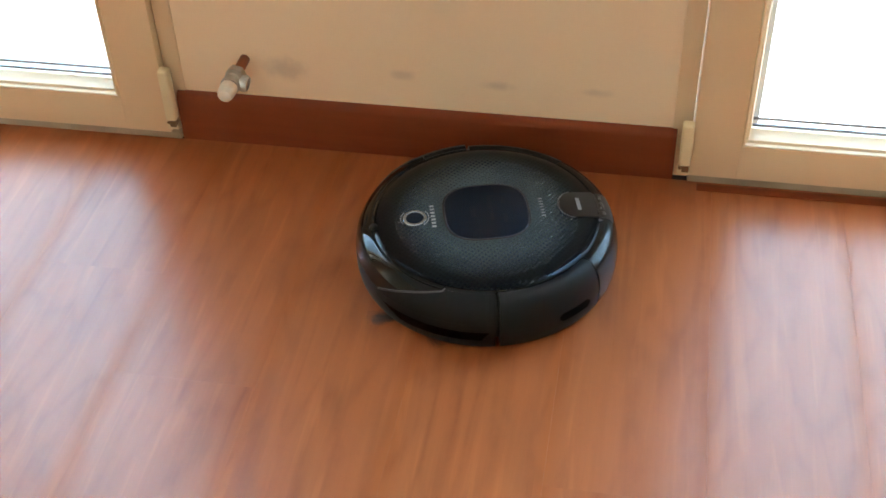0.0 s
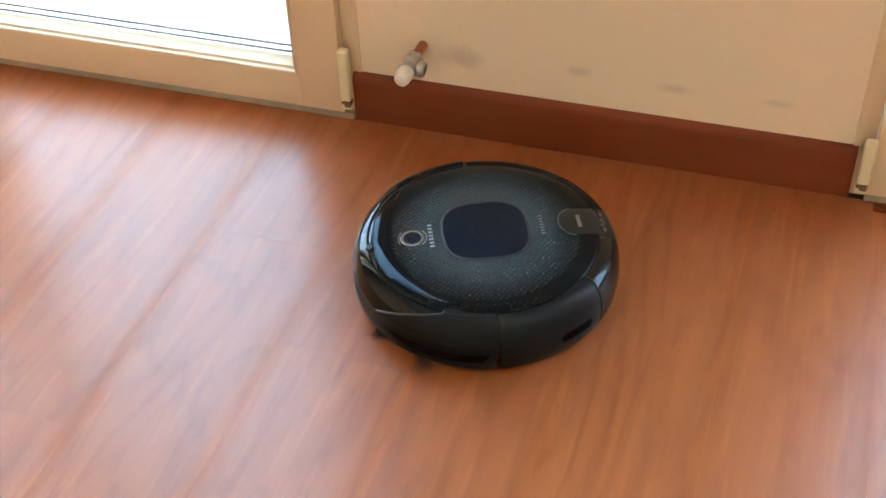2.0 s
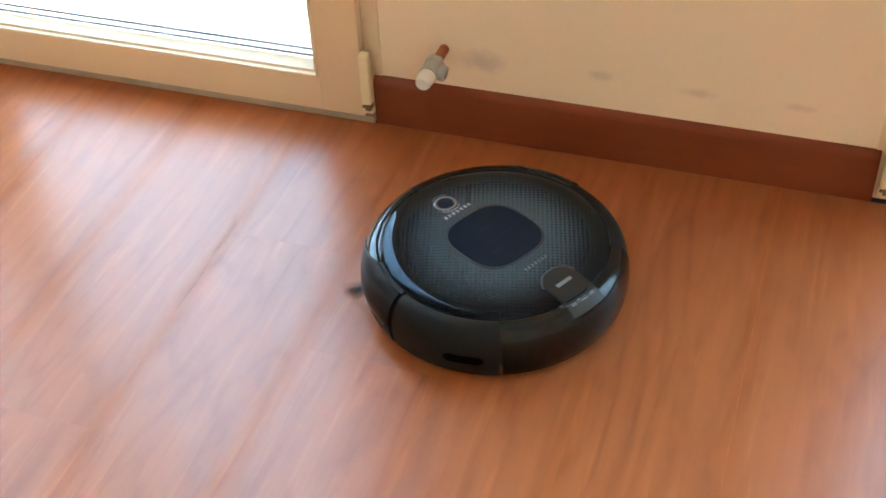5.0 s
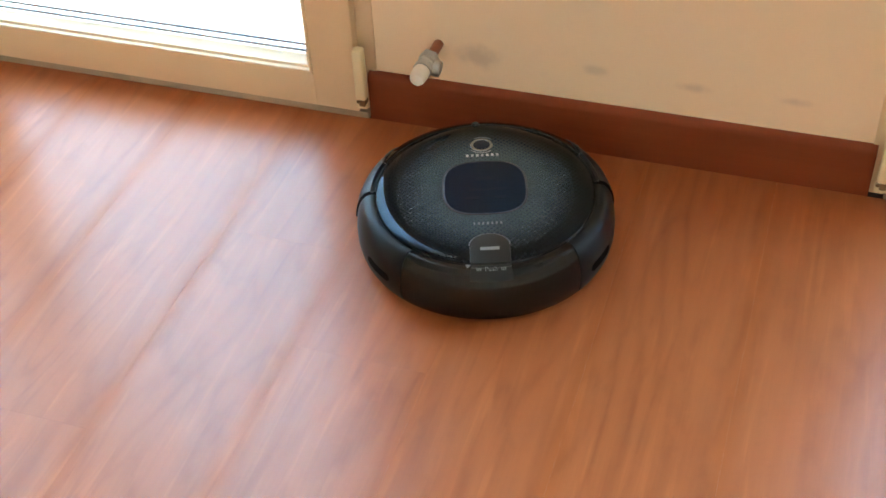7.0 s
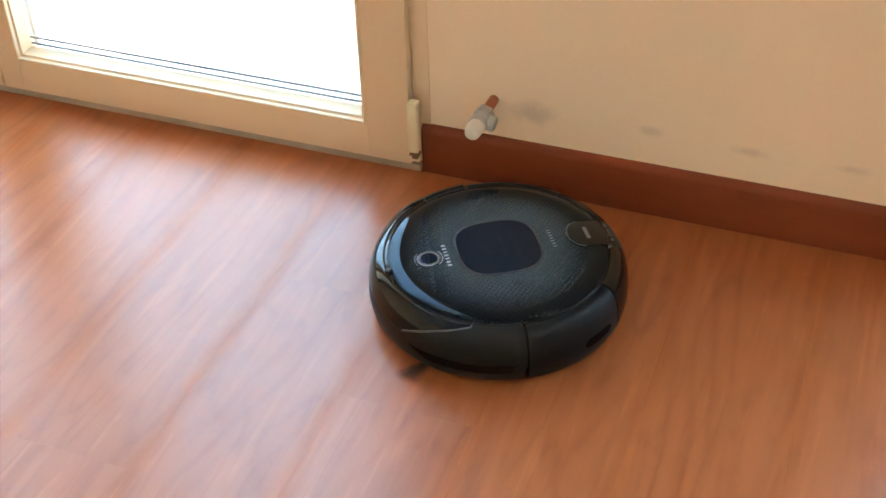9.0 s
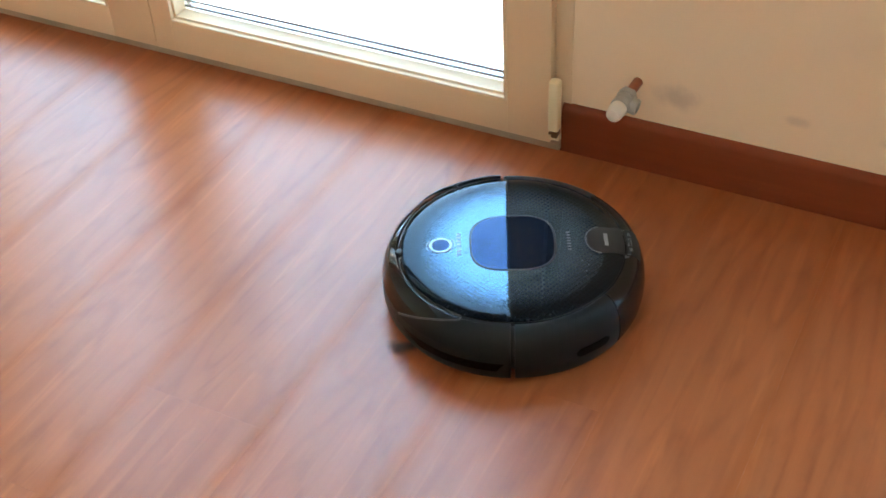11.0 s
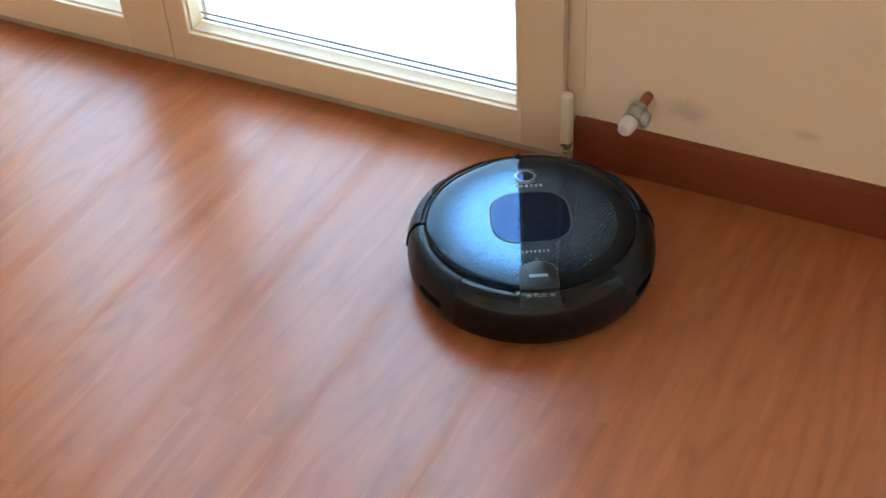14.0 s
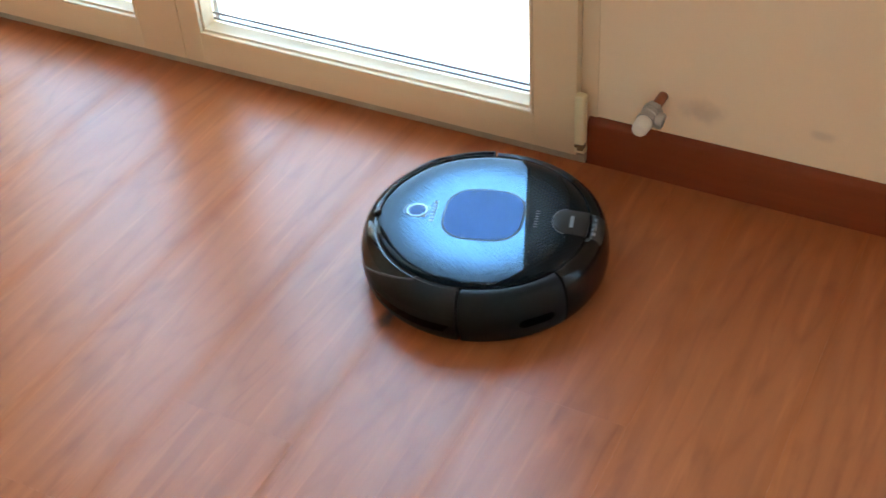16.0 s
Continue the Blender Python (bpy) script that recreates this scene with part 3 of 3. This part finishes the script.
    for x, y, a, b in ((0.018, 0.0, 0.004, 0.012), (-0.006, -0.004, 0.003, 0.026), (-0.024, -0.020, 0.003, 0.008), (-0.024, 0.018, 0.003, 0.010)):
        part("display_mark", box(x - a, x + a, y - b, y + b, zd - 0.0008, zd + 0.0001), M_DIGIT, lid)
    # power button and its ring
    rb = 0.097
    zb = lid_z(rb) - 0.0006
    tilt = pose(rb, 0, zb, 0, math.degrees(math.atan2(lid_z(rb - 0.01) - lid_z(rb + 0.01), 0.02)), 0)
    part("button_ring", moved(lathe([(0.0118, 0.0), (0.0118, 0.0012), (0.0126, 0.0019), (0.0150, 0.0019), (0.0162, 0.0010), (0.0162, 0.0)], n=48), tilt), M_RING, lid, "steel blue ring of the power button")
    part("power_button", moved(lathe([(0, 0), (0.0117, 0), (0.0117, 0.0011), (0.0102, 0.0014), (0, 0.0012)], n=40), tilt), M_DISPLAY, lid, "black round power button")
    # glow of the arc towards the display painted in a paler colour
    for a0, a1, mat in ((125, 220, M_SILVER), (-45, 30, M_DIM)):
        part("button_arc", moved(lathe([(0.0186, 0.0002), (0.0195, 0.0002), (0.0195, 0.0011), (0.0186, 0.0011)], a0, a1, 24), tilt), mat, lid, "thin arc round the button, its lit look put into the colour")
    part("logo_mark", moved(letter_blocks(7, 0.046, 0.0058, 0.0032), pose(0.0725, 0, lid_z(0.0725) - 0.0001, 0, 1.6, 0)), M_SILVER, lid, "row of small silver blocks")
    part("name_mark", moved(letter_blocks(7, 0.038, 0.0050, 0.0034), pose(-0.0755, 0, lid_z(0.0755) - 0.0001, 0, -1.6, 0)), M_DIM, lid, "row of small grey blocks")
    # latch at the back
    arc = [(-0.1195 + 0.0205 * math.cos(radians(a)), 0.0262 * math.sin(radians(a))) for a in range(-90, 91, 9)]
    outline = arc + [(-0.1490, 0.0265), (-0.1505, 0.0), (-0.1490, -0.0265)]
    latch = part("latch", moved(slab(outline, -0.006, 0.0016, 0.0010), pose(0, 0, 0.0, 0, 0, 0) @ Matrix.Translation((-0.1195, 0, lid_z(0.12) + 0.0004)) @ Matrix.Rotation(radians(-6.5), 4, 'Y') @ Matrix.Translation((0.1195, 0, 0))), M_LATCH, lid, "dark grey release latch")
    part("latch_gap", moved(lathe([(0.0268, 0), (0.0278, 0), (0.0278, 0.0009), (0.0268, 0.0009)], -84, 84, 28), pose(-0.1195, 0, lid_z(0.108), 0, -4, 0) @ Matrix.Diagonal((0.80, 1.0, 1.0, 1.0))), M_DIM, lid, "thin bright edge round the latch")
    part("latch_mark", moved(box(-0.0026, 0.0026, -0.0125, 0.0125, 0, 0.0006), pose(-0.1255, 0, lid_z(0.12) + 0.0012, 0, -6.5, 0)), M_SILVER, lid, "silver bar printed on the latch")
    # the tab's glossy reflection is put into a lighter grey plate
    part("tab_reflection", patch(RIM[1:5], lambda q: 170.5, lambda q: 189.5, 16, 0.0007, 0.002), M_LATCH, dust_bin, "release tab, its glossy reflection painted as a slightly lighter grey")
    label = pose(-0.1580, 0, 0.0828, 0, -14, 0) @ pose(0, 0, 0, 0, 0, -90)
    part("label_text", moved(text_mesh("Push", 0.0088), label), M_SILVER, dust_bin, "white printed word on the dust container")
    for s in (-1, 1):
        for k in range(3):
            part("label_bar", moved(box(-0.0006, 0.0006, -0.0022, 0.0022, 0, 0.0003), label @ pose(s * (0.0135 + 0.0024 * k), 0, -0.0001)), M_SILVER, dust_bin)
    part("arrow_mark", moved(slab([(0, -0.004), (0.0035, 0.003), (-0.0035, 0.003)], 0, 0.0003), pose(-0.1510, 0.0300, 0.0826, 0, 0, 0) @ pose(0, 0, 0, 0, 0, -100)), M_DIM, dust_bin)
    return robot


def build_brush(robot):
    """A three-armed side brush that sweeps under the nose."""
    hub = part("side_brush", lathe([(0, 0.004), (0.011, 0.004), (0.013, 0.008), (0.010, 0.013), (0, 0.013)], n=24), M_BLACK, robot, "small spinning side brush")
    for k in range(3):
        bm = bmesh.new()
        rng = random.Random(7 + k)
        for j in range(14):
            a = radians(120 * k + rng.uniform(-13, 13))
            ln = rng.uniform(0.050, 0.068)
            b = box(0.008, ln, -0.0007, 0.0007, -0.0005, 0.0005)
            moved(b, Matrix.Translation((0, 0, 0.0085)) @ Matrix.Rotation(a, 4, 'Z') @ Matrix.Rotation(radians(rng.uniform(3, 5.5)), 4, 'Y'))
            me = bpy.data.meshes.new("tmp")
            b.to_mesh(me)
            b.free()
            bm.from_mesh(me)
            bpy.data.meshes.remove(me)
        part("bristles", bm, M_BRISTLE, hub)
    return hub


# ---- floor boards ----
def build_floor():
    floor = tagged(finish("floor", box(X0 - T, X1 + T, Y0 - T, Y1 + 0.06, -0.15, -0.009), M_UNDER, smooth=False), "glossy cherry laminate floor with boards running to the doors", "floor", kind="structure")
    w, gap = 0.187, 0.00008
    # cross-section of a board: flat, its long edges dipping a little
    half = w / 2 - gap / 2
    prof = [(-half, -0.0088), (-half, -0.00002), (-half + 0.0002, 0.0), (half - 0.0002, 0.0), (half, -0.00002), (half, -0.0088)]
    meshes = {}

    def board_mesh(length):
        key = round(length, 3)
        if key not in meshes:
            bm = bmesh.new()
            rows = [[bm.verts.new((x, y, z - (0.00003 if e else 0))) for x, z in prof] for y, e in ((-length / 2, 1), (-length / 2 + 0.0005, 0), (length / 2 - 0.0005, 0), (length / 2, 1))]
            k = len(prof)
            for p, q in zip(rows, rows[1:]):
                for j in range(k):
                    bm.faces.new((p[j], p[(j + 1) % k], q[(j + 1) % k], q[j]))
            bm.faces.new(rows[0])
            bm.faces.new(rows[-1])
            bmesh.ops.recalc_face_normals(bm, faces=bm.faces[:])
            me = bpy.data.meshes.new("board")
            bm.to_mesh(me)
            bm.free()
            me.materials.append(M_FLOOR)
            meshes[key] = me
        return meshes[key]

    rng = random.Random(21)
    start = -0.112
    first = math.floor((X0 - start) / w)
    last = math.ceil((X1 - start) / w)
    for c in range(first, last):
        x = start + (c + 0.5) * w
        if x - w / 2 < X0 or x + w / 2 > X1:
            continue
        y = Y1 - 0.012
        cut = 0.31 if c == 0 else round(rng.uniform(0.5, 1.25), 1)
        while y > Y0 + 0.02:
            ln = min(cut, y - Y0 - 0.005)
            ob = new("board", board_mesh(ln - 0.00012))
            ob.location = (x, y - ln / 2, 0)
            ob.parent = floor
            y -= ln
            cut = 1.28


M_LID = lid_lacquer()
M_TRIM = plain("dark_trim", (0.014, 0.015, 0.017), 0.25, metal=0.3)

build_room()
build_skirting()
build_floor_strip()
build_doors()
build_valve()
ROBOT = build_robot()
BRUSHES = [build_brush(ROBOT) for _ in range(2)]
build_floor()

# seconds, x, y and heading of the robot
DRIVE = [
    (0.0, 0.516, -0.222, 195.7), (0.5, 0.509, -0.227, 206.1), (1.0, 0.425, -0.263, 205.2), (1.5, 0.354, -0.289, 204.9),
    (2.0, 0.306, -0.310, 204.2), (2.5, 0.291, -0.316, 204.4), (3.0, 0.291, -0.316, 204.2), (3.5, 0.290, -0.316, 203.9),
    (4.0, 0.291, -0.316, 204.2), (4.3, 0.291, -0.316, 203.0), (4.8, 0.291, -0.317, 168.0), (5.3, 0.290, -0.317, 127.0),
    (5.7, 0.289, -0.316, 110.0), (6.0, 0.286, -0.306, 109.7), (6.5, 0.267, -0.255, 109.8), (7.0, 0.258, -0.228, 109.3),
    (7.5, 0.257, -0.227, 120.6), (8.0, 0.253, -0.229, 156.9), (8.5, 0.256, -0.228, 199.8), (9.0, 0.210, -0.252, 213.2),
    (9.5, 0.145, -0.292, 214.4), (10.0, 0.098, -0.323, 215.6), (10.3, 0.078, -0.335, 215.6), (10.7, 0.070, -0.339, 214.5),
    (11.2, 0.069, -0.339, 197.0), (11.7, 0.069, -0.338, 160.0), (12.2, 0.068, -0.336, 119.0), (12.5, 0.065, -0.329, 109.3),
    (13.0, 0.051, -0.285, 108.8), (13.5, 0.041, -0.256, 108.8), (14.0, 0.040, -0.257, 118.7), (14.5, 0.042, -0.259, 153.2),
    (15.0, 0.043, -0.261, 195.9), (15.5, 0.035, -0.264, 203.6), (16.0, -0.041, -0.285, 196.4),
]


def motions():
    walk(ROBOT, [(t, pose(x, y, 0, 0, 0, a)) for t, x, y, a in DRIVE])
    for hub, s in zip(BRUSHES, (1, -1)):
        walk(hub, [(0.1 * i, pose(0.108, 0.098 * s, -0.0035, 0, 0, -s * 85 * i)) for i in range(161)])


motions()
